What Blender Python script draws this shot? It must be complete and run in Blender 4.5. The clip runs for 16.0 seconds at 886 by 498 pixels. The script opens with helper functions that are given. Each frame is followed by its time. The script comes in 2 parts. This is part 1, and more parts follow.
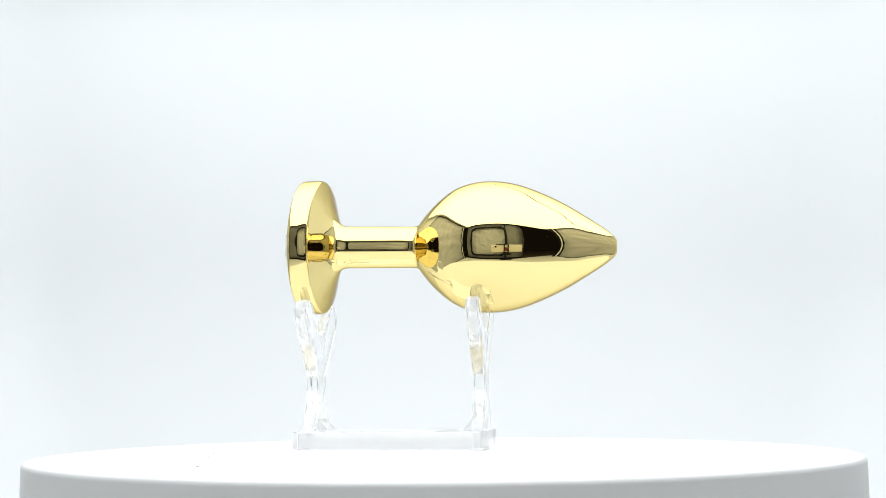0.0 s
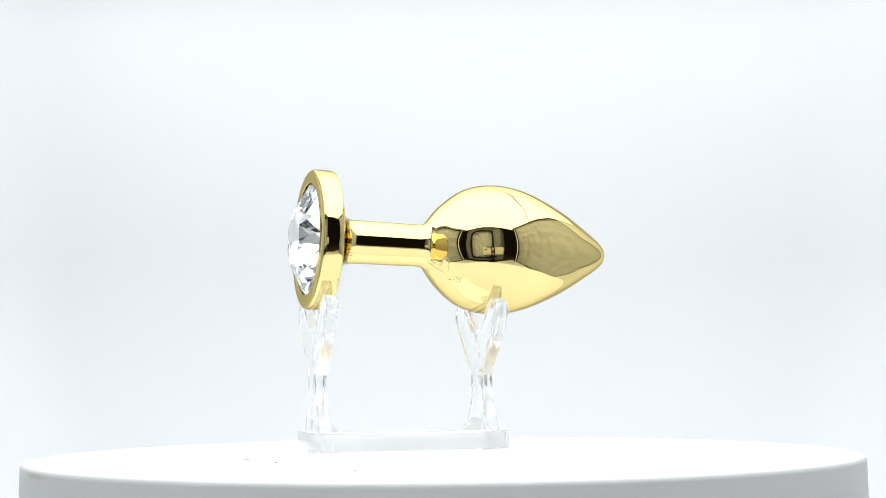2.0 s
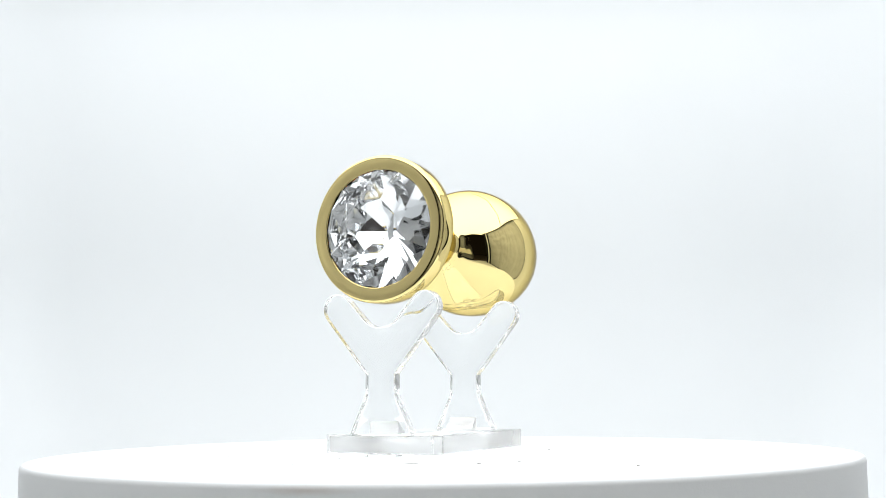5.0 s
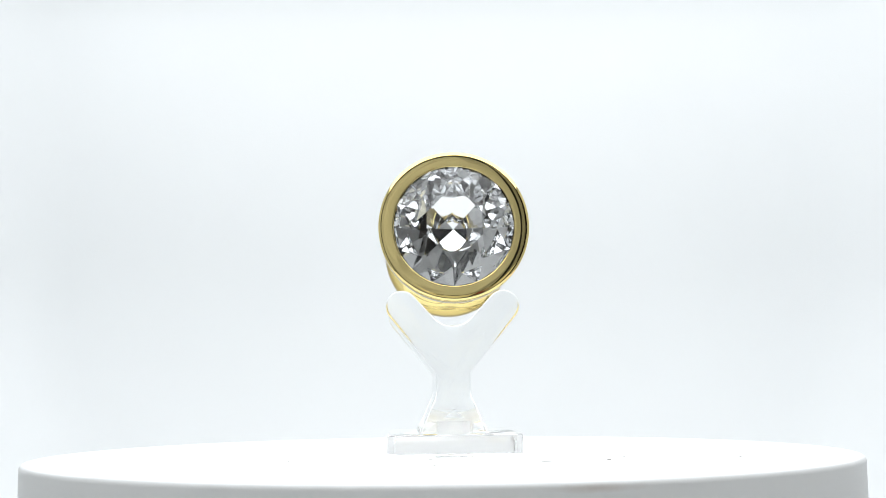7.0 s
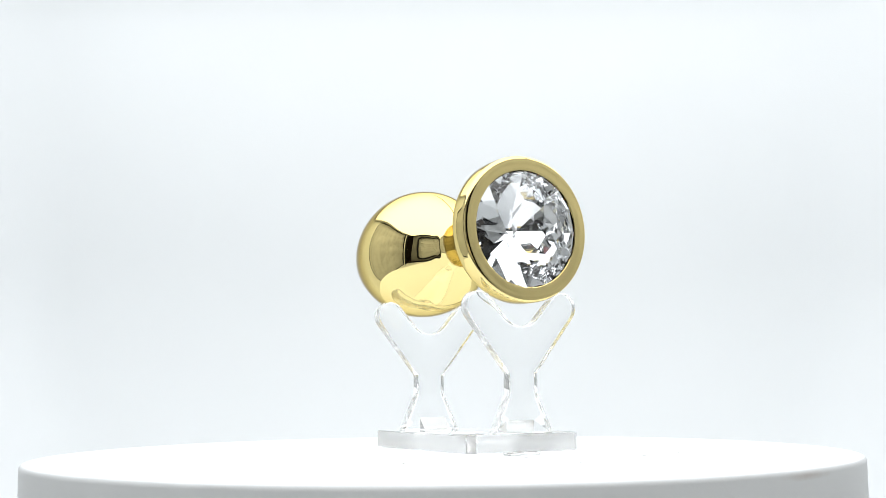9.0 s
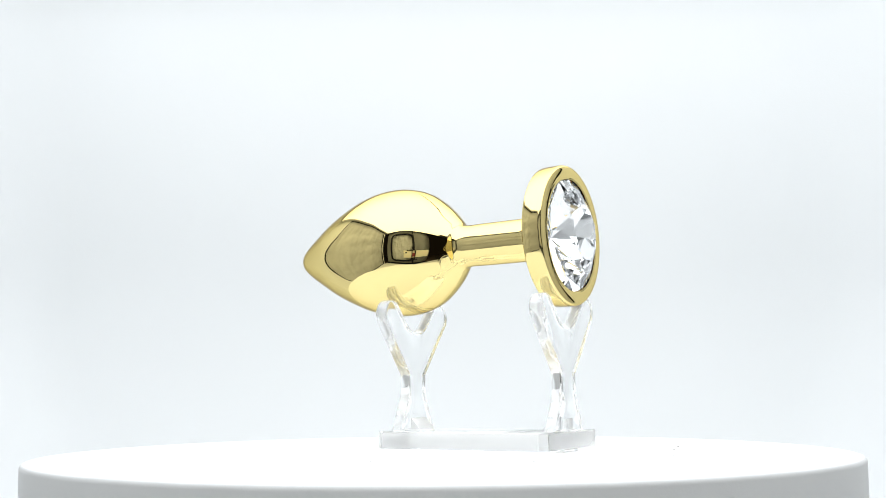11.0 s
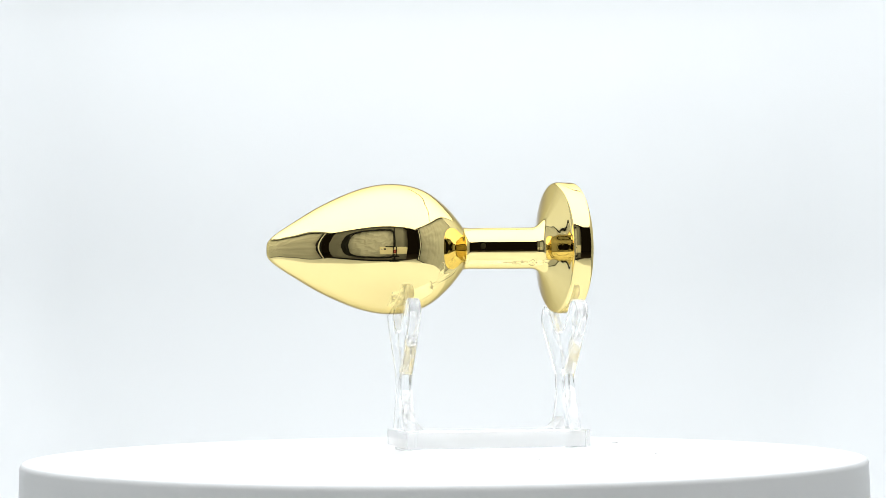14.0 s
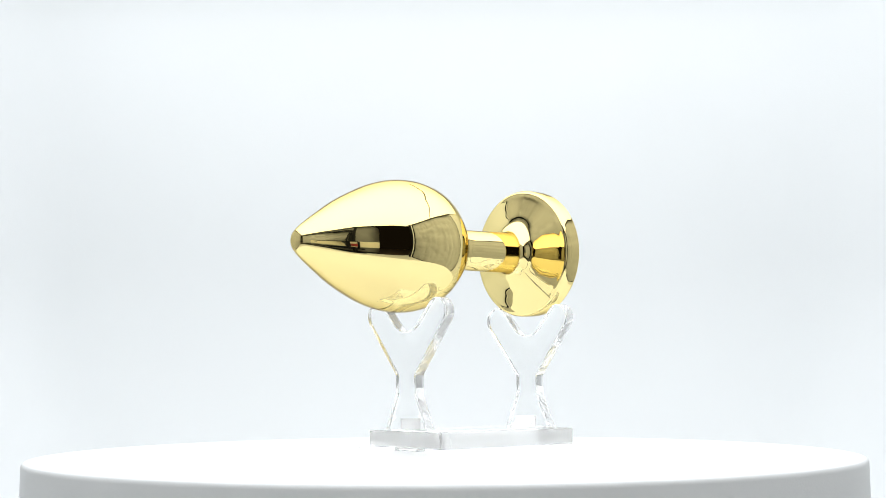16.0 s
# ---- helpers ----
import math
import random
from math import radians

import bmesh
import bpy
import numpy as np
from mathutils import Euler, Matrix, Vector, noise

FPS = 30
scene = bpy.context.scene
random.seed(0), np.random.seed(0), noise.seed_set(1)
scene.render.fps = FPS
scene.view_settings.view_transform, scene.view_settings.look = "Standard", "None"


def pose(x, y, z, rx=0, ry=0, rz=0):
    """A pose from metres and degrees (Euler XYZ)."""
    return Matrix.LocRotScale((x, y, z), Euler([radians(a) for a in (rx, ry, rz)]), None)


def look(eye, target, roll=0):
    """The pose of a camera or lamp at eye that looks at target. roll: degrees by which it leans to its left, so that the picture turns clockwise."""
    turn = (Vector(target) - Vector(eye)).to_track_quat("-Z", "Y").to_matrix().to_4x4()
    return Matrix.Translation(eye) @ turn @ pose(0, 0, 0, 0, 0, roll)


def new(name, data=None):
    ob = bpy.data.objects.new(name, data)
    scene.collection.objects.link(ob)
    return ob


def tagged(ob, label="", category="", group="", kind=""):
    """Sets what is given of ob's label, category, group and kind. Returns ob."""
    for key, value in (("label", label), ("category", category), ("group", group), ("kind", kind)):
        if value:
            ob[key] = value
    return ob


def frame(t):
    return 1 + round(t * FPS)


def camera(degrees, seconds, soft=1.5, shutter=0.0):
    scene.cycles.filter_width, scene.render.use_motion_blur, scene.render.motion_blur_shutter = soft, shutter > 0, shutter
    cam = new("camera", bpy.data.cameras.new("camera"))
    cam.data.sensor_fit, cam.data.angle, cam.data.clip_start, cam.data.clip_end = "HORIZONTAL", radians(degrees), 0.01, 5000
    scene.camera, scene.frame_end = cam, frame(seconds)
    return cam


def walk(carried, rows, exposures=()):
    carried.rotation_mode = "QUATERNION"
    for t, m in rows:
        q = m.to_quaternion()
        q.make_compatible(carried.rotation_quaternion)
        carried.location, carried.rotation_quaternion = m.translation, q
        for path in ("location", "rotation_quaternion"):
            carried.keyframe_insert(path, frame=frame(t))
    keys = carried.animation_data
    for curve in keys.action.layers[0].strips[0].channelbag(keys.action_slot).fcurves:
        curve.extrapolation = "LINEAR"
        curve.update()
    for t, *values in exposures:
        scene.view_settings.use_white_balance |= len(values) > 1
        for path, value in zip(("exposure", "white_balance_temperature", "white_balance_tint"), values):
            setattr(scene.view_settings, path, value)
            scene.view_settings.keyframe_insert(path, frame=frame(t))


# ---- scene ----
MM = 0.001
SPIN = 14.466          # degrees a second
FACING = 6.895         # second at which the stone faces the lens

EYE = Vector((0.0, -0.25989, 0.01342))
YAW, PITCH, ROLL = radians(0.046), radians(6.574), -0.505
AIM = EYE + Vector((math.sin(YAW) * math.cos(PITCH), math.cos(YAW) * math.cos(PITCH), math.sin(PITCH)))
cam = camera(40.14, 16.0, soft=0.55)
walk(cam, [(0.0, look(EYE, AIM, ROLL)), (16.0, look(EYE, AIM, ROLL))])
scene.view_settings.exposure = 0.0
scene.cycles.max_bounces, scene.cycles.transmission_bounces, scene.cycles.glossy_bounces = 32, 32, 12

# ---- light: the light box's own ceiling panel, and a very dim room outside ----
BOX_X, BOX_BACK, BOX_FRONT, BOX_TOP, BOX_FLOOR = 0.235, 0.30, -0.285, 0.226, -0.095

world = bpy.data.worlds.new("dim_room")
scene.world = world
world.use_nodes = True
world.node_tree.nodes["Background"].inputs[0].default_value = (1.0, 0.8, 0.7, 1)
world.node_tree.nodes["Background"].inputs[1].default_value = 0.006


def area_lamp(name, m, sx, sy, power, colour):
    data = bpy.data.lights.new(name, "AREA")
    data.shape, data.size, data.size_y, data.energy, data.color = "RECTANGLE", sx, sy, power, colour
    ob = new(name, data)
    ob.matrix_basis = m
    return ob


area_lamp("ceiling_led_panel", pose(0.008, 0.0, BOX_TOP - 0.004), 0.44, 0.55, 1.375, (0.952, 0.977, 0.993))


# ---- materials ----
def material(name, colour, rough=0.5, metal=0.0, vary=0.0, scale=200.0, bump=0.0, bump_scale=400.0, rough_vary=0.0):
    mat = bpy.data.materials.new(name)
    mat.use_nodes = True
    nt = mat.node_tree
    b = nt.nodes["Principled BSDF"]
    b.inputs["Base Color"].default_value = (*colour, 1)
    b.inputs["Roughness"].default_value = rough
    b.inputs["Metallic"].default_value = metal
    co = nt.nodes.new("ShaderNodeTexCoord")
    if vary or rough_vary:
        n = nt.nodes.new("ShaderNodeTexNoise")
        n.inputs["Scale"].default_value = scale
        n.inputs["Detail"].default_value = 5
        nt.links.new(co.outputs["Object"], n.inputs["Vector"])
        if vary:
            mix = nt.nodes.new("ShaderNodeMix")
            mix.data_type = "RGBA"
            mix.inputs["A"].default_value = (*[c * (1 - vary) for c in colour], 1)
            mix.inputs["B"].default_value = (*[min(1, c * (1 + vary)) for c in colour], 1)
            nt.links.new(n.outputs["Fac"], mix.inputs["Factor"])
            nt.links.new(mix.outputs["Result"], b.inputs["Base Color"])
        if rough_vary:
            mr = nt.nodes.new("ShaderNodeMapRange")
            mr.inputs["To Min"].default_value = max(0, rough - rough_vary)
            mr.inputs["To Max"].default_value = rough + rough_vary
            nt.links.new(n.outputs["Fac"], mr.inputs["Value"])
            nt.links.new(mr.outputs["Result"], b.inputs["Roughness"])
    if bump:
        n2 = nt.nodes.new("ShaderNodeTexNoise")
        n2.inputs["Scale"].default_value = bump_scale
        n2.inputs["Detail"].default_value = 3
        nt.links.new(co.outputs["Object"], n2.inputs["Vector"])
        bp = nt.nodes.new("ShaderNodeBump")
        bp.inputs["Strength"].default_value = bump
        bp.inputs["Distance"].default_value = 0.001
        nt.links.new(n2.outputs["Fac"], bp.inputs["Height"])
        nt.links.new(bp.outputs["Normal"], b.inputs["Normal"])
    return mat


def clear(name, ior, colour, rough=0.0):
    mat = bpy.data.materials.new(name)
    mat.use_nodes = True
    b = mat.node_tree.nodes["Principled BSDF"]
    b.inputs["Base Color"].default_value = (*colour, 1)
    b.inputs["Roughness"].default_value = rough
    b.inputs["IOR"].default_value = ior
    b.inputs["Transmission Weight"].default_value = 1.0
    return mat


GOLD = material("polished_gold_plate", (0.935, 0.77, 0.35), 0.02, 1.0, vary=0.01, scale=300, bump=0.014, bump_scale=110)
SILVER = material("silver_foil", (0.93, 0.937, 0.945), 0.015, 1.0, vary=0.03, scale=500)
CRYSTAL = clear("cut_crystal", 1.56, (0.985, 0.99, 0.995))
ACRYLIC = clear("clear_acrylic", 1.49, (0.99, 0.995, 0.995), 0.0)
EDGE = clear("satin_acrylic_edge", 1.49, (0.998, 0.998, 0.998), 0.22)
SAWN = clear("sawn_acrylic_edge", 1.49, (0.998, 0.998, 0.998), 0.14)
SAWN.node_tree.nodes["Principled BSDF"].inputs["Transmission Weight"].default_value = 0.70
EDGE.node_tree.nodes["Principled BSDF"].inputs["Transmission Weight"].default_value = 0.90
GOLD.node_tree.nodes["Principled BSDF"].inputs["Specular Tint"].default_value = (0.48, 0.43, 0.33, 1)
PLATTER = material("white_turntable_plastic", (0.865, 0.875, 0.88), 0.42, 0, vary=0.012, scale=60, bump=0.05, bump_scale=2500)


def smudge(mat, place, reach, colour):
    """A faint dirty mark round a place on the thing."""
    nt = mat.node_tree
    b = nt.nodes["Principled BSDF"]
    co = nt.nodes.new("ShaderNodeTexCoord")
    sub = nt.nodes.new("ShaderNodeVectorMath")
    sub.operation = "SUBTRACT"
    sub.inputs[1].default_value = place
    div = nt.nodes.new("ShaderNodeVectorMath")
    div.operation = "DIVIDE"
    div.inputs[1].default_value = reach
    ln = nt.nodes.new("ShaderNodeVectorMath")
    ln.operation = "LENGTH"
    n = nt.nodes.new("ShaderNodeTexNoise")
    n.inputs["Scale"].default_value = 350
    n.inputs["Detail"].default_value = 4
    add = nt.nodes.new("ShaderNodeMath")
    add.operation = "ADD"
    mr = nt.nodes.new("ShaderNodeMapRange")
    mr.inputs["From Min"].default_value, mr.inputs["From Max"].default_value = 0.5, 1.5
    mr.inputs["To Min"].default_value, mr.inputs["To Max"].default_value = 0.75, 0.0
    mix = nt.nodes.new("ShaderNodeMix")
    mix.data_type = "RGBA"
    mix.inputs["B"].default_value = (*colour, 1)
    old = b.inputs["Base Color"].links[0].from_socket
    nt.links.new(co.outputs["Object"], sub.inputs[0])
    nt.links.new(sub.outputs[0], div.inputs[0])
    nt.links.new(div.outputs[0], ln.inputs[0])
    nt.links.new(co.outputs["Object"], n.inputs["Vector"])
    nt.links.new(ln.outputs["Value"], add.inputs[0])
    nt.links.new(n.outputs["Fac"], add.inputs[1])
    nt.links.new(add.outputs[0], mr.inputs["Value"])
    nt.links.new(mr.outputs["Result"], mix.inputs["Factor"])
    nt.links.new(old, mix.inputs["A"])
    nt.links.new(mix.outputs["Result"], b.inputs["Base Color"])


smudge(PLATTER, (0.0848 * math.cos(radians(-76)), 0.0848 * math.sin(radians(-76)), -0.0010), (0.009, 0.006, 0.0008), (0.70, 0.64, 0.60))
SPECK = material("dark_dust_speck", (0.12, 0.10, 0.09), 0.8)
SHEET = material("white_backdrop_sheet", (0.795, 0.812, 0.822), 0.6, 0, vary=0.02, scale=14, bump=0.03, bump_scale=1500)
FABRIC = material("silver_grey_lining_fabric", (0.18, 0.18, 0.175), 0.45, 0.0, vary=0.15, scale=18, bump=0.6, bump_scale=35)
LINING = material("pale_grey_lining_fabric", (0.49, 0.49, 0.48), 0.45, 0.0, vary=0.12, scale=18, bump=0.6, bump_scale=35)
BLACK = material("black_binding_tape", (0.012, 0.012, 0.013), 0.6, vary=0.2, scale=300)
BLACK.node_tree.nodes["Principled BSDF"].inputs["Specular IOR Level"].default_value = 0.1
ROOM = material("dark_room_paint", (0.08, 0.06, 0.05), 0.7, vary=0.2, scale=3)
PHONE = material("cream_phone_shell", (0.75, 0.70, 0.55), 0.35, vary=0.03, scale=100)
CHROME = material("polished_chrome_dome", (0.9, 0.9, 0.9), 0.05, 1.0)
ZIP = material("white_zip_tape", (0.8, 0.8, 0.79), 0.5, vary=0.03, scale=300)
RED = material("red_clamp_plastic", (0.22, 0.02, 0.02), 0.4, vary=0.05, scale=200)
LENS = material("dark_lens_glass", (0.01, 0.01, 0.012), 0.05)
PANEL = material("white_diffuser", (0.85, 0.85, 0.85), 0.6, vary=0.01, scale=20)


# ---- mesh helpers ----
def part(name, bm, mat, parent=None, label="", smooth=None):
    me = bpy.data.meshes.new(name)
    bmesh.ops.recalc_face_normals(bm, faces=bm.faces)
    bm.to_mesh(me)
    bm.free()
    for one in (mat if isinstance(mat, (list, tuple)) else [mat]):
        me.materials.append(one)
    if smooth is not None:
        for p in me.polygons:
            p.use_smooth = True
        me.set_sharp_from_angle(angle=radians(smooth))
    ob = new(name, me)
    if parent is not None:
        ob.parent = parent
    if label:
        tagged(ob, label)
    return ob


def box_bm(x0, x1, y0, y1, z0, z1, bevel=0.0, segs=2):
    bm = bmesh.new()
    bmesh.ops.create_cube(bm, size=1)
    for v in bm.verts:
        v.co = Vector(((x0 + x1) / 2 + v.co.x * (x1 - x0), (y0 + y1) / 2 + v.co.y * (y1 - y0), (z0 + z1) / 2 + v.co.z * (z1 - z0)))
    if bevel:
        bmesh.ops.bevel(bm, geom=bm.edges[:], offset=bevel, segments=segs, profile=0.5, affect="EDGES")
    return bm


def smooth_run(points, steps):
    """Points of a centripetal spline through the given ones."""
    out = []
    p = [Vector(points[0]) * 2 - Vector(points[1])] + [Vector(q) for q in points] + [Vector(points[-1]) * 2 - Vector(points[-2])]
    for i in range(1, len(p) - 2):
        a, b, c, d = p[i - 1:i + 3]
        t = [0.0]
        for u, v in ((a, b), (b, c), (c, d)):
            t.append(t[-1] + max(1e-9, (v - u).length) ** 0.5)
        for k in range(steps):
            s = t[1] + (t[2] - t[1]) * k / steps
            a1 = a * ((t[1] - s) / (t[1] - t[0])) + b * ((s - t[0]) / (t[1] - t[0]))
            a2 = b * ((t[2] - s) / (t[2] - t[1])) + c * ((s - t[1]) / (t[2] - t[1]))
            a3 = c * ((t[3] - s) / (t[3] - t[2])) + d * ((s - t[2]) / (t[3] - t[2]))
            b1 = a1 * ((t[2] - s) / (t[2] - t[0])) + a2 * ((s - t[0]) / (t[2] - t[0]))
            b2 = a2 * ((t[3] - s) / (t[3] - t[1])) + a3 * ((s - t[1]) / (t[3] - t[1]))
            out.append(b1 * ((t[2] - s) / (t[2] - t[1])) + b2 * ((s - t[1]) / (t[2] - t[1])))
    out.append(Vector(points[-1]))
    return out


def turned(profile, segs, axis="Y"):
    """A solid of revolution; profile: (place along the axis, radius) in millimetres."""
    bm = bmesh.new()
    rings = []
    for s, r in profile:
        if r < 1e-6:
            co = (0, s * MM, 0) if axis == "Y" else (0, 0, s * MM)
            rings.append([bm.verts.new(co)])
            continue
        ring = []
        for k in range(segs):
            a = 2 * math.pi * k / segs
            c, d = r * MM * math.cos(a), r * MM * math.sin(a)
            ring.append(bm.verts.new((c, s * MM, d) if axis == "Y" else (c, d, s * MM)))
        rings.append(ring)
    for a, b in zip(rings, rings[1:]):
        for k in range(segs):
            j = (k + 1) % segs
            if len(a) == 1:
                bm.faces.new((a[0], b[k], b[j]))
            elif len(b) == 1:
                bm.faces.new((a[k], a[j], b[0]))
            else:
                bm.faces.new((a[k], a[j], b[j], b[k]))
    return bm


def sheet_bm(rows):
    """A sheet from a grid of points."""
    bm = bmesh.new()
    grid = [[bm.verts.new(p) for p in row] for row in rows]
    for a, b in zip(grid, grid[1:]):
        for k in range(len(a) - 1):
            bm.faces.new((a[k], a[k + 1], b[k + 1], b[k]))
    return bm


def thick(bm, d):
    bmesh.ops.recalc_face_normals(bm, faces=bm.faces)
    bmesh.ops.solidify(bm, geom=bm.faces[:], thickness=d)
    return bm


# ---- the light box: sheet, linings, ceiling, front curtain ----
LINING_END = 0.12


CORNER = 0.08


def lining_end(z):
    """Where the side lining ends towards the back, at a height: its lower back corner is rounded."""
    d = max(0.0, CORNER - max(0.0, z - BOX_FLOOR))
    return LINING_END - CORNER + math.sqrt(max(0.0, CORNER ** 2 - d ** 2))


def plan_run(r, inset, start):
    """The sheet's plan from one side lining round the back to the other, drawn in by inset, which grows from nothing at the linings."""
    x, back, run = BOX_X - 0.002 - inset, BOX_BACK - inset, []
    for k in range(12):
        u = k / 12
        run.append((-x - inset * (1 - u * u * (3 - 2 * u)), start + u * (back - r - start)))
    run += [(-x + r - r * math.cos(radians(a)), back - r + r * math.sin(radians(a))) for a in range(0, 91, 10)]
    run += [(-x + r + k * (x - r) / 4, back) for k in range(1, 4)]
    return run + [(0.0, back)] + [(-px, py) for px, py in reversed(run)]


def backdrop():
    r, rows = 0.171, []
    levels = [(r - r * math.cos(radians(a)), r - r * math.sin(radians(a))) for a in range(5, 90, 5)]
    levels += [(h, 0.0) for h in np.linspace(r, BOX_TOP - 0.002 - BOX_FLOOR, 6)]
    for h, inset in levels:
        rows.append([(px, py, BOX_FLOOR + h) for px, py in plan_run(0.06, inset, lining_end(BOX_FLOOR + h) - 0.004)])
    ob = part("backdrop", thick(sheet_bm(rows), 0.001), SHEET, smooth=40)
    tagged(ob, "seamless white backdrop sheet curving round behind the turntable", "backdrop", kind="structure")
    ob = part("floor_sheet", box_bm(-BOX_X - 0.02, BOX_X + 0.02, -0.27, BOX_BACK + 0.004, BOX_FLOOR - 0.004, BOX_FLOOR, 0.0005), SHEET)
    tagged(ob, "white sheet on the floor of the light box", "floor", kind="structure")


def rod(name, a, b, r, parent, label="", mat=None):
    a, b = Vector(a), Vector(b)
    bm = bmesh.new()
    bmesh.ops.create_cone(bm, cap_ends=True, segments=12, radius1=r, radius2=r, depth=(b - a).length,
                          matrix=Matrix.Translation((a + b) / 2) @ (b - a).to_track_quat("Z", "Y").to_matrix().to_4x4())
    return part(name, bm, mat or BLACK, parent, label, smooth=40)


def wrinkled(x, z, seed):
    v = Vector((x * 9, z * 4, seed))
    return 0.004 * noise.noise(v) + 0.002 * noise.noise(v * 3.1) + 0.0016 * noise.noise(Vector((x * 42, z * 5, seed + 5)))


def crumpled(x, z, seed):
    """Sharp irregular folds of thin cloth."""
    v = Vector((x * 14 + z * 6, z * 12 - x * 5, seed))
    w = Vector((x * 33 - z * 21, z * 27 + x * 11, seed + 3))
    return 0.007 * (0.5 - abs(noise.noise(v))) + 0.0035 * (0.5 - abs(noise.noise(w))) + wrinkled(x, z, seed)


def tube(name, path, r, parent, label="", mat=None):
    """A round cord along a run of points."""
    path = [Vector(p) for p in path]
    bm = bmesh.new()
    rings = []
    for i, p in enumerate(path):
        d = (path[min(i + 1, len(path) - 1)] - path[max(i - 1, 0)]).normalized()
        side = d.cross(Vector((1, 0, 0)) if abs(d.x) < 0.7 else Vector((0, 0, 1))).normalized()
        up = d.cross(side)
        rings.append([bm.verts.new(p + r * (side * math.cos(a) + up * math.sin(a))) for a in [math.pi * k / 4 for k in range(8)]])
    for a, b in zip(rings, rings[1:]):
        for k in range(8):
            bm.faces.new((a[k], a[(k + 1) % 8], b[(k + 1) % 8], b[k]))
    bm.faces.new(rings[0])
    bm.faces.new(rings[-1])
    return part(name, bm, mat or BLACK, parent, label, smooth=50)


def side_lining(name, sign):
    front = BOX_FRONT + (0.048 if sign > 0 else 0.030)
    z0, z1 = BOX_FLOOR - 0.006, BOX_TOP - 0.004
    rows = []
    for z in np.linspace(z0, z1, 60):
        end = lining_end(z)
        rows.append([(sign * (BOX_X + (1.2 * wrinkled(y, z, 3 + sign) + 0.8 * crumpled(y, z, 11 + sign)
                                 + 0.005 * noise.noise(Vector((y * 4, z * 24, sign)))) * min(1.0, (end - y) / 0.03)), y, z)
                     for y in np.linspace(front, end, 130)])
    ob = part(name, thick(sheet_bm(rows), 0.002), LINING, smooth=60)
    tagged(ob, "wrinkled pale grey fabric side wall of the light box", "wall", kind="structure")
    x = sign * (BOX_X - 0.006)
    yc, lo, hi = LINING_END - CORNER, BOX_FLOOR + 0.002, z1 - 0.004
    path = [(x, y, hi) for y in np.linspace(front, LINING_END, 8)]
    path += [(x, LINING_END, z) for z in np.linspace(hi, BOX_FLOOR + CORNER, 5)[1:]]
    path += [(x, yc + CORNER * math.cos(radians(a)), BOX_FLOOR + CORNER - CORNER * math.sin(radians(a))) for a in range(9, 85, 6)]
    path += [(x, y, lo) for y in np.linspace(yc, front, 8)]
    tube("piping", path, 0.0024, ob, "black piping")
    fx = sign * (BOX_X - 0.006)
    tube("edge_binding", [(fx, front + 0.003, z) for z in np.linspace(BOX_FLOOR, hi, 6)], 0.011, ob, "black edge binding")
    tube("zip", [(fx - sign * 0.0085, front + 0.0130, z) for z in np.linspace(BOX_FLOOR + 0.002, hi, 6)], 0.0024, ob, "white zip tape", ZIP)


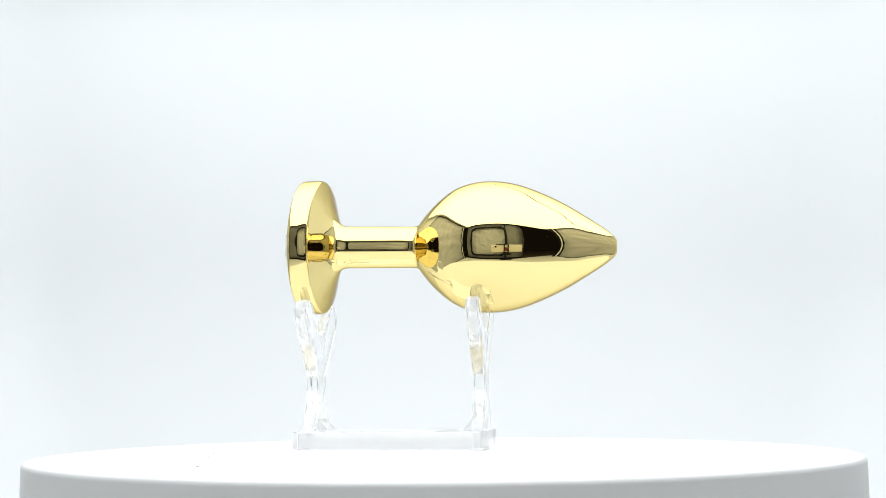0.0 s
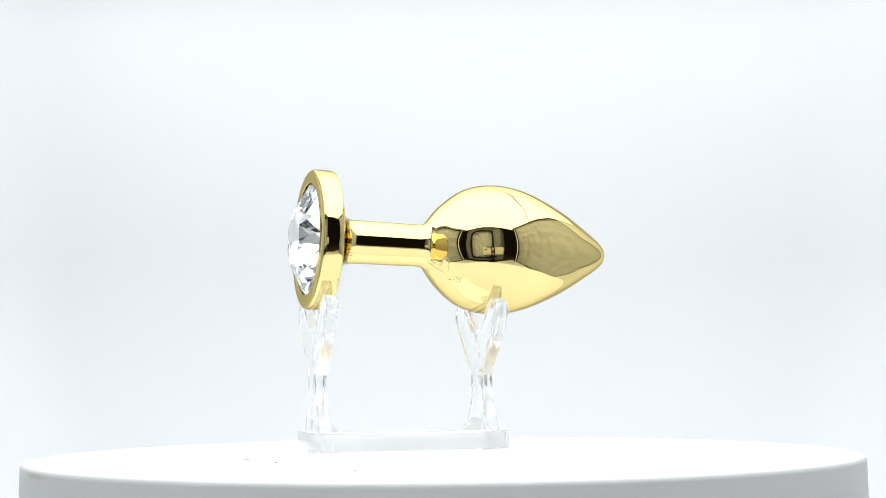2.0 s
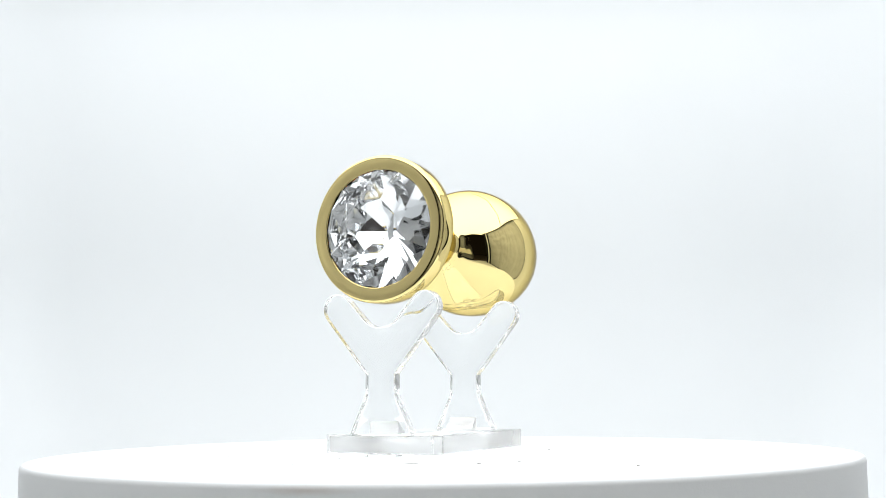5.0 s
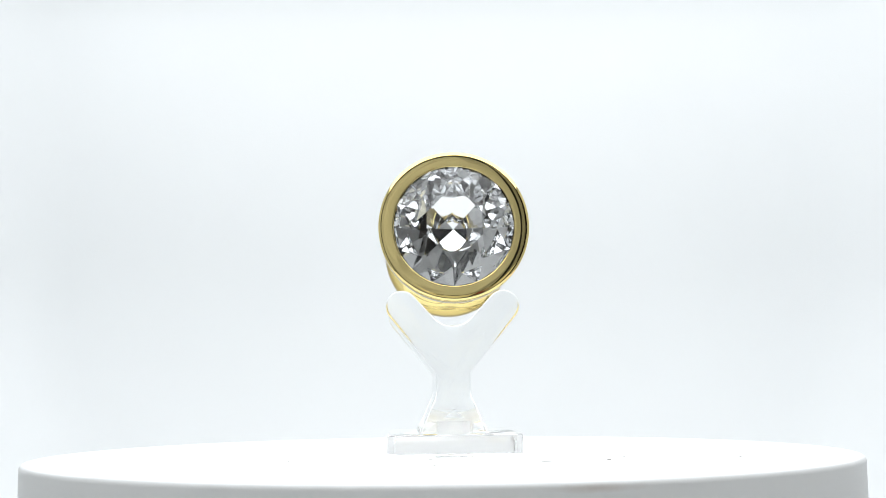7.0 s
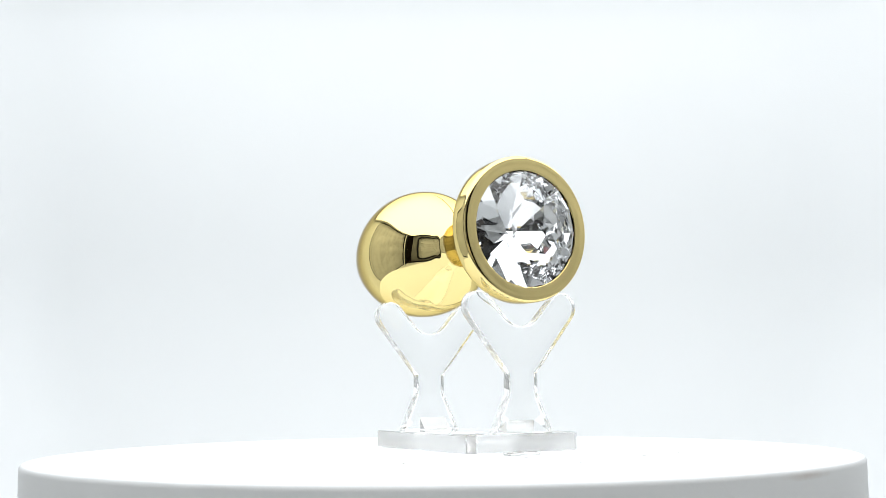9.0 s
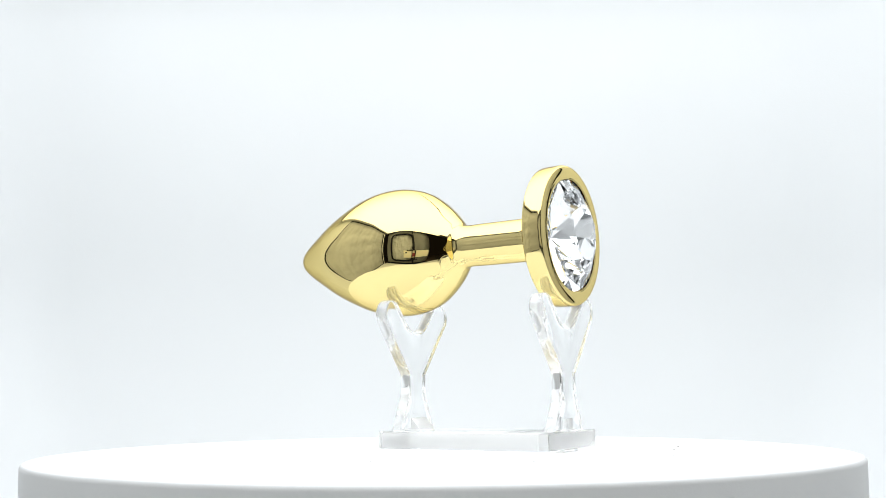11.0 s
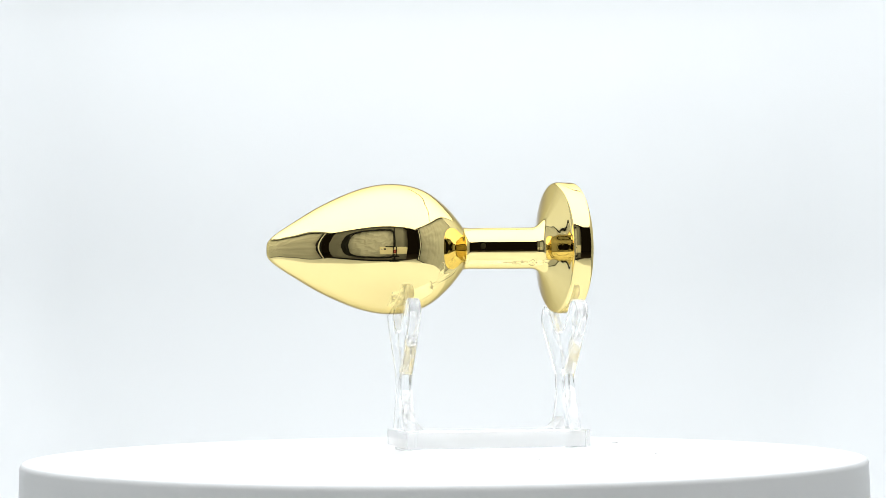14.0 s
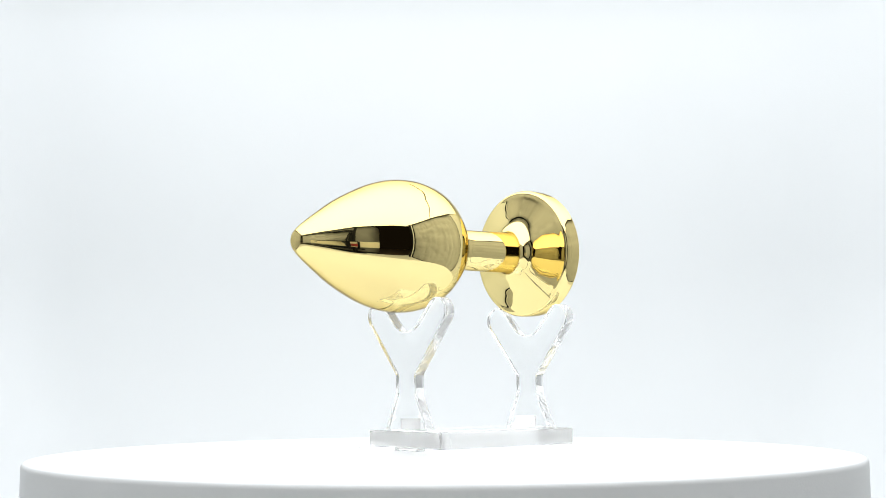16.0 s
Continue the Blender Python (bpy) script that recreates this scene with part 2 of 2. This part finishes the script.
def front_curtain():
    x0, x1, z0, z1 = -0.212, 0.178, BOX_FLOOR - 0.01, BOX_TOP
    hx0, hx1, hz0, hz1, rad = -0.160, 0.052, -0.060, 0.186, 0.035
    hang = BOX_FRONT - 0.014

    def lie(px, pz):
        curl = max(0.0, px - 0.100) / 0.078
        return hang + 1.1 * crumpled(px, pz, 8) - 0.075 * curl * curl
    hole = []
    for cx, cz, a0 in ((hx1 - rad, hz1 - rad, 0), (hx0 + rad, hz1 - rad, 90), (hx0 + rad, hz0 + rad, 180), (hx1 - rad, hz0 + rad, 270)):
        for k in range(13):
            a = radians(a0 + 7.5 * k)
            hole.append((cx + rad * math.cos(a), cz + rad * math.sin(a)))
    run = []
    for a, b in zip(hole, hole[1:] + hole[:1]):
        steps = 12 if math.dist(a, b) > 0.02 else 1
        run += [(a[0] + (b[0] - a[0]) * k / steps, a[1] + (b[1] - a[1]) * k / steps) for k in range(steps)]
    hole = run
    mx, mz = (hx0 + hx1) / 2, (hz0 + hz1) / 2
    rings = []
    for f in np.linspace(0, 1, 25):
        ring = []
        for hx, hz in hole:
            dx, dz = hx - mx, hz - mz
            t = min(((x1 if dx > 0 else x0) - mx) / dx if abs(dx) > 1e-6 else 9, ((z1 if dz > 0 else z0) - mz) / dz if abs(dz) > 1e-6 else 9)
            px, pz = hx + (mx + dx * t - hx) * f, hz + (mz + dz * t - hz) * f
            ring.append((px, lie(px, pz), pz))
        ring.append(ring[0])
        rings.append(ring)
    bm = sheet_bm(rings)
    bmesh.ops.remove_doubles(bm, verts=bm.verts, dist=1e-6)
    ob = part("wall_front", thick(bm, 0.002), FABRIC, smooth=60)
    tagged(ob, "wrinkled grey fabric front curtain with a rounded opening", "curtain", kind="structure")
    n = len(hole)
    bm = bmesh.new()
    tape = []
    for g, y in ((0.0, -0.006), (0.012, -0.006), (0.012, 0.007), (0.0, 0.007)):
        ring = []
        for hx, hz in hole:
            d = Vector((hx - mx, 0, hz - mz)).normalized() * g
            ring.append(bm.verts.new((hx + d.x, lie(hx, hz) + y, hz + d.z)))
        tape.append(ring)
    for i in range(4):
        a, b = tape[i], tape[(i + 1) % 4]
        for k in range(n):
            bm.faces.new((a[k], a[(k + 1) % n], b[(k + 1) % n], b[k]))
    part("binding", bm, BLACK, ob, "black binding tape round the opening", smooth=40)
    part("hem", box_bm(x0, 0.13, BOX_FRONT + 0.008, BOX_FRONT + 0.011, BOX_FLOOR, BOX_FLOOR + 0.013, 0.001), BLACK, ob, "black hem")
    rod("piping", (x0, BOX_FRONT + 0.009, BOX_TOP - 0.008), (0.13, BOX_FRONT + 0.009, BOX_TOP - 0.008), 0.003, ob, "black piping")
    rows = [[(x, hang - 0.026 + 1.5 * crumpled(x, z, 21), z) for x in np.linspace(-0.20, 0.09, 130)] for z in np.linspace(BOX_FLOOR, 0.215, 120)]
    ob = part("wall_flap", thick(sheet_bm(rows), 0.002), LINING, smooth=60)
    tagged(ob, "crumpled grey fabric flap closing the curtain opening", "curtain", kind="structure")


def shell():
    ob = part("ceiling", box_bm(-BOX_X - 0.02, BOX_X + 0.02, BOX_FRONT - 0.005, BOX_BACK + 0.01, BOX_TOP, BOX_TOP + 0.012, 0.001), PANEL)
    tagged(ob, "flat white diffuser ceiling of the light box", "ceiling", kind="structure")
    ob = part("table", box_bm(-0.45, 0.45, -0.55, 0.45, BOX_FLOOR - 0.04, BOX_FLOOR - 0.012, 0.003), ROOM)
    tagged(ob, "dark brown table top under the light box", "table", kind="structure")


# ---- the phone that films, seen in the gold alone ----
def phone():
    ph = tagged(new("phone"), "cream phone lying level in a tripod clamp before the light box", "phone")
    part("body", box_bm(-0.027, 0.128, -0.281, -0.273, -0.0315, 0.031, 0.0035, 3), PHONE, ph)
    bm = bmesh.new()
    bmesh.ops.create_cone(bm, cap_ends=True, segments=24, radius1=0.006, radius2=0.005, depth=0.002, matrix=pose(0, -0.272, 0.0134, 90))
    part("lens", bm, LENS, ph, "dark round camera lens", smooth=40)
    # added chrome dome: mirrors the ceiling panel as a bright dot beside the lens
    bm = bmesh.new()
    bmesh.ops.create_uvsphere(bm, u_segments=24, v_segments=12, radius=0.0065, matrix=pose(-0.0135, -0.2725, 0.0134) @ Matrix.Diagonal((1, 0.55, 1, 1)))
    part("glint_dome", bm, CHROME, ph, "small chrome dome added to catch a bright glint", smooth=60)
    tr = tagged(new("phone_clamp"), "black and red tripod clamp holding the phone", "tripod")
    part("jaw", box_bm(0.047, 0.061, -0.2725, -0.266, -0.020, 0.008, 0.001), RED, tr, "red plastic jaw")
    part("pole", box_bm(0.050, 0.056, -0.2725, -0.269, 0.031, BOX_TOP - 0.02, 0.001), BLACK, tr, "thin black upright pole")
    part("bracket", box_bm(0.002, 0.062, -0.2725, -0.266, 0.030, 0.036, 0.001), BLACK, tr, "black upper bracket")
    for x in (0.042, 0.0615):
        part("rail", box_bm(x, x + 0.0045, -0.2725, -0.265, -0.046, 0.031, 0.001), BLACK, tr, "black clamp rail")
    part("lower_bracket", box_bm(0.030, 0.078, -0.2725, -0.258, -0.052, -0.042, 0.001), BLACK, tr, "black lower bracket")
    part("leg", box_bm(0.049, 0.057, -0.2725, -0.2645, BOX_FLOOR + 0.004, -0.052, 0.001), BLACK, tr)
    part("foot", box_bm(0.024, 0.084, -0.283, -0.255, BOX_FLOOR, BOX_FLOOR + 0.005, 0.0015), BLACK, tr)


def ceiling_cable():
    pts = smooth_run([(0.02, 0.155), (0.032, 0.135), (0.045, 0.115), (0.07, 0.083), (0.10, 0.03), (0.135, 0.002), (0.18, -0.044), (0.222, -0.07)], 8)
    path = [(p.x + 0.0035 * noise.noise(Vector((i * 0.31, 2, 0))), p.y + 0.0035 * noise.noise(Vector((i * 0.31, 7, 0))), BOX_TOP - 0.0075) for i, p in enumerate(pts)]
    tagged(tube("cable", path, 0.0019, None), "thin dark lamp cable under the white ceiling", "cable")


# ---- turntable ----
def crown(r):
    """Height of the slightly crowned top, in millimetres."""
    u = min(1.0, max(0.0, (84.0 - r) / 40.0))
    return 0.62 * u * u * (3 - 2 * u)


def turntable():
    tt = tagged(new("turntable"), "round white plastic display turntable with a rounded lip", "turntable")
    R = 84.8
    lip = [(-1.0 + 1.0 * math.sin(radians(a)), R - 0.8 + 0.8 * math.cos(radians(a))) for a in range(0, 91, 10)]
    prof = [(-30, 0), (-30, R - 2), (-29, R - 0.6)] + [(-28.4, R)] + lip + [(crown(r), r) for r in (82, 78, 74, 70, 66, 62, 58, 54, 50, 46, 42, 20, 0)]
    part("platter", turned(prof, 256, "Z"), PLATTER, tt, smooth=30)
    part("base", turned([(-95, 0), (-95, 68), (-93, 70), (-32, 70), (-30.2, 68), (-30.2, 0)], 96, "Z"), PLATTER, tt, "white plastic drum under the platter", smooth=30)
    rng = random.Random(4)
    for r, a, size, long in ((48, -69, 0.12, 10.0), (64, -32, 0.2, 1.5), (50.5, -55.5, 0.24, 1.8), (22.6, 15, 0.16, 1.2), (47, -46, 0.1, 3.0), (46, -129, 0.14, 1.3),
                             (41, -168, 0.12, 1.2), (52, -93, 0.12, 1.5), (36, -95, 0.12, 3.0)):
        bm = bmesh.new()
        bmesh.ops.create_icosphere(bm, subdivisions=2, radius=size * MM)
        for v in bm.verts:
            v.co = Vector((v.co.x * long, v.co.y * rng.uniform(0.7, 1.2), abs(v.co.z) * 0.4))
            v.co.y += 0.25 * MM * math.sin(v.co.x / (1.1 * MM)) if long > 5 else 0
        ob = part("speck", bm, SPECK, tt, "dark speck of dust" if long < 5 else "thin dark fibre")
        ob.matrix_basis = pose(r * MM * math.cos(radians(a)), r * MM * math.sin(radians(a)), crown(r) * MM, 0, 0, a + 80)
    return tt


# ---- acrylic stand ----
STAND_X = 1.22


def cradle_outline():
    """Half outline of a Y-shaped cradle, in millimetres, from foot to valley."""
    c, r, zv, rv = Vector((9.7, 29.1)), 3.05, 30.3, 4.9
    pts = [Vector((6.9, 4.83)), Vector((6.4, 5.5)), Vector((3.6, 11.6)), Vector((3.25, 12.6)), Vector((3.25, 16.4))]
    p = pts[-1]
    d = c - p
    base, off = math.atan2(d.y, d.x), math.asin(r / d.length)
    a = base - off
    start = a - math.pi / 2
    end = math.atan2(0.682, -0.731)
    for k in range(17):
        t = start + (end - start) * k / 16
        pts.append(c + r * Vector((math.cos(t), math.sin(t))))
    lo = math.atan2(-0.682, 0.731)
    for k in range(13):
        t = lo + (-math.pi / 2 - lo) * k / 12
        pts.append(Vector((0, zv)) + rv * Vector((math.cos(t), math.sin(t))))
    return pts


def cradle_bm(y):
    half = cradle_outline()
    ring = half[:-1] + [half[-1]] + [Vector((-q.x, q.y)) for q in reversed(half[:-1])]
    bm = bmesh.new()
    th = 1.3
    a = [bm.verts.new((q.x * MM, (y - th) * MM, q.y * MM)) for q in ring]
    b = [bm.verts.new((q.x * MM, (y + th) * MM, q.y * MM)) for q in ring]
    n = len(ring)
    bm.faces.new(a)
    bm.faces.new(list(reversed(b)))
    for k in range(n):
        bm.faces.new((a[k], b[k], b[(k + 1) % n], a[(k + 1) % n]))
    bmesh.ops.recalc_face_normals(bm, faces=bm.faces)
    for f in bm.faces:
        f.material_index = 0 if len(f.verts) > 8 or (abs(f.normal.x) > 0.99 and 12 * MM < f.calc_center_median().z < 17 * MM) else 1
    rim = [e for e in bm.edges if len(e.link_faces) == 2 and any(len(f.verts) > 8 for f in e.link_faces)]
    bmesh.ops.bevel(bm, geom=rim, offset=0.38 * MM, segments=3, profile=0.5, affect="EDGES")
    return bm


def stand():
    st = tagged(new("display_stand"), "clear acrylic display stand with two Y-shaped cradles on a base plate", "display stand")
    part("cradle", cradle_bm(-27.58), [ACRYLIC, EDGE], st, smooth=30)
    part("cradle", cradle_bm(8.31), [ACRYLIC, EDGE], st, smooth=30)
    x0, x1, y0, y1, c = -12.7, 13.1, -29.3, 9.85, 1.5
    ring = [(x0 + c, y0), (x1 - c, y0), (x1, y0 + c), (x1, y1 - c), (x1 - c, y1), (x0 + c, y1), (x0, y1 - c), (x0, y0 + c)]
    bm = bmesh.new()
    n = len(ring)
    a = [bm.verts.new((x * MM, y * MM, 1.2 * MM)) for x, y in ring]
    b = [bm.verts.new((x * MM, y * MM, 4.8 * MM)) for x, y in ring]
    bm.faces.new(a)
    bm.faces.new(b)
    for k in range(n):
        bm.faces.new((a[k], a[(k + 1) % n], b[(k + 1) % n], b[k]))
    bmesh.ops.recalc_face_normals(bm, faces=bm.faces)
    for f in bm.faces:
        f.material_index = 0 if abs(f.normal.z) > 0.9 else 1
    bmesh.ops.bevel(bm, geom=bm.edges[:], offset=0.25 * MM, segments=2, profile=0.5, affect="EDGES")
    for y in (-27.58, 8.31):
        part("foot", box_bm(-3.6 * MM, 3.6 * MM, (y - 1.3) * MM, (y + 1.3) * MM, 0.64 * MM, 1.18 * MM, 0.15 * MM), ACRYLIC, st)
    part("base_plate", bm, [ACRYLIC, SAWN], st, smooth=30)
    for y, side in ((-27.58, 1), (8.31, -1)):
        near, far = y + side * 1.34, y + side * 3.6
        bm = bmesh.new()
        ends = [[bm.verts.new((x * MM, q * MM, z * MM)) for q, z in ((near, 4.83), (far, 4.83), (near, 7.3))] for x in (-3.1, 3.1)]
        for k in range(3):
            bm.faces.new((ends[0][k], ends[0][(k + 1) % 3], ends[1][(k + 1) % 3], ends[1][k]))
        for e in ends:
            bm.faces.new(e)
        part("brace", bm, SAWN, st, "small clear acrylic brace at the foot of the cradle")
    for piece in st.children:
        piece.visible_shadow = piece.name.startswith("foot")      # clear panes let the light through
    return st


# ---- gold plug with a cut stone ----
def hull(points):
    bm = bmesh.new()
    for p in points:
        bm.verts.new(p)
    bmesh.ops.convex_hull(bm, input=bm.verts[:])
    bmesh.ops.dissolve_limit(bm, angle_limit=radians(1.5), verts=bm.verts[:], edges=bm.edges[:])
    return bm


def ringed(n, r, s, off=0.0):
    return [(r * MM * math.cos(2 * math.pi * (k + off) / n), s * MM, r * MM * math.sin(2 * math.pi * (k + off) / n)) for k in range(n)]


FACE = -29.85


def pavilion():
    return (ringed(16, 11.6, FACE + 0.3) + ringed(16, 11.6, FACE + 0.6) + ringed(8, 7.2, FACE + 4.03) + [(0, (FACE + 8.6) * MM, 0)])


def plug():
    pl = tagged(new("plug"), "polished gold-plated metal plug set with a clear faceted stone", "metal plug")
    head = [(FACE + 11.4, 0), (FACE + 11.2, 0.4), (FACE + 6.3, 6.5), (FACE + 1.3, 11.8), (FACE + 0.5, 11.8), (FACE + 0.3, 11.62), (FACE + 0.05, 11.56)]
    rim = smooth_run([(FACE + 0.05, 11.56), (FACE - 0.02, 11.7), (FACE - 0.045, 12.4), (FACE - 0.04, 13.1), (FACE - 0.005, 13.65), (FACE + 0.09, 14.05), (FACE + 0.30, 14.34), (FACE + 0.62, 14.47), (FACE + 1.2, 14.5)], 5)
    edge = [(FACE + 2.3, 14.5)]
    back = smooth_run([(-26.0, 14.5), (-25.5, 14.25), (-25.05, 13.0), (-24.2, 10.3), (-23.4, 7.9), (-22.6, 6.1), (-21.8, 5.05), (-20.8, 4.62), (-18.5, 4.55)], 7)
    shaft = smooth_run([(-18.5, 4.55), (-10, 4.5), (-5.6, 4.48), (-4.5, 4.75), (-3.5, 5.95), (-1.1, 8.7), (2.6, 11.76), (5.1, 13.02), (8.6, 13.87), (11.9, 14.0), (15.0, 13.66),
                        (18.4, 12.78), (22.0, 11.37), (26.9, 9.0), (31.5, 6.2), (34.2, 4.45), (36.2, 3.0), (37.2, 2.05), (37.65, 1.2), (37.75, 0)], 9)
    base = part("base", turned([tuple(p) for p in head + rim[1:] + edge + back] + [(-18.5, 0)], 192), GOLD, pl, "round gold base with a bezel for the stone", smooth=38)
    neck = [tuple(p) for p in shaft if p[0] <= -9.9]
    part("neck", turned([(-18.5, 0)] + neck + [(neck[-1][0], 0)], 192), GOLD, pl, smooth=38)
    bulb = [neck[-1]] + [tuple(p) for p in shaft if p[0] > -9.9]
    bulb[-1] = (bulb[-1][0], 0)
    part("bulb", turned([(neck[-1][0], 0)] + bulb, 192), GOLD, pl, "tapered gold bulb with a small blunt tip", smooth=38)
    crown = ringed(8, 5.7, FACE - 2.85, 0.5) + ringed(8, 8.2, FACE - 1.58) + ringed(16, 11.6, FACE + 0.3)
    bm = hull(crown + pavilion())
    for f in bm.faces:
        f.material_index = 1 if f.calc_center_median().y > (FACE + 0.4) * MM else 0
    part("stone", bm, [CRYSTAL, SILVER], base, "faceted clear round crystal with a silver foil back")
    return pl


backdrop()
side_lining("wall_west", -1)
side_lining("wall_east", 1)
front_curtain()
shell()
phone()
ceiling_cable()
TABLE, STAND, PLUG = turntable(), stand(), plug()


def motions():
    times = [0.5 * k for k in range(33)]
    wobble = Matrix.Rotation(radians(0.16), 4, Vector((0.34, -0.94, 0)))
    turn = {t: pose(0, 0, 0, 0, 0, SPIN * (t - FACING)) @ wobble for t in times}
    walk(TABLE, [(t, turn[t] @ pose(-0.25 * MM, 0, 0)) for t in times])
    walk(STAND, [(t, turn[t] @ pose(STAND_X * MM, 0, 0)) for t in times])
    walk(PLUG, [(t, turn[t] @ pose(1.65 * MM, -0.2 * MM, 43.6 * MM, -1.48)) for t in times])


motions()
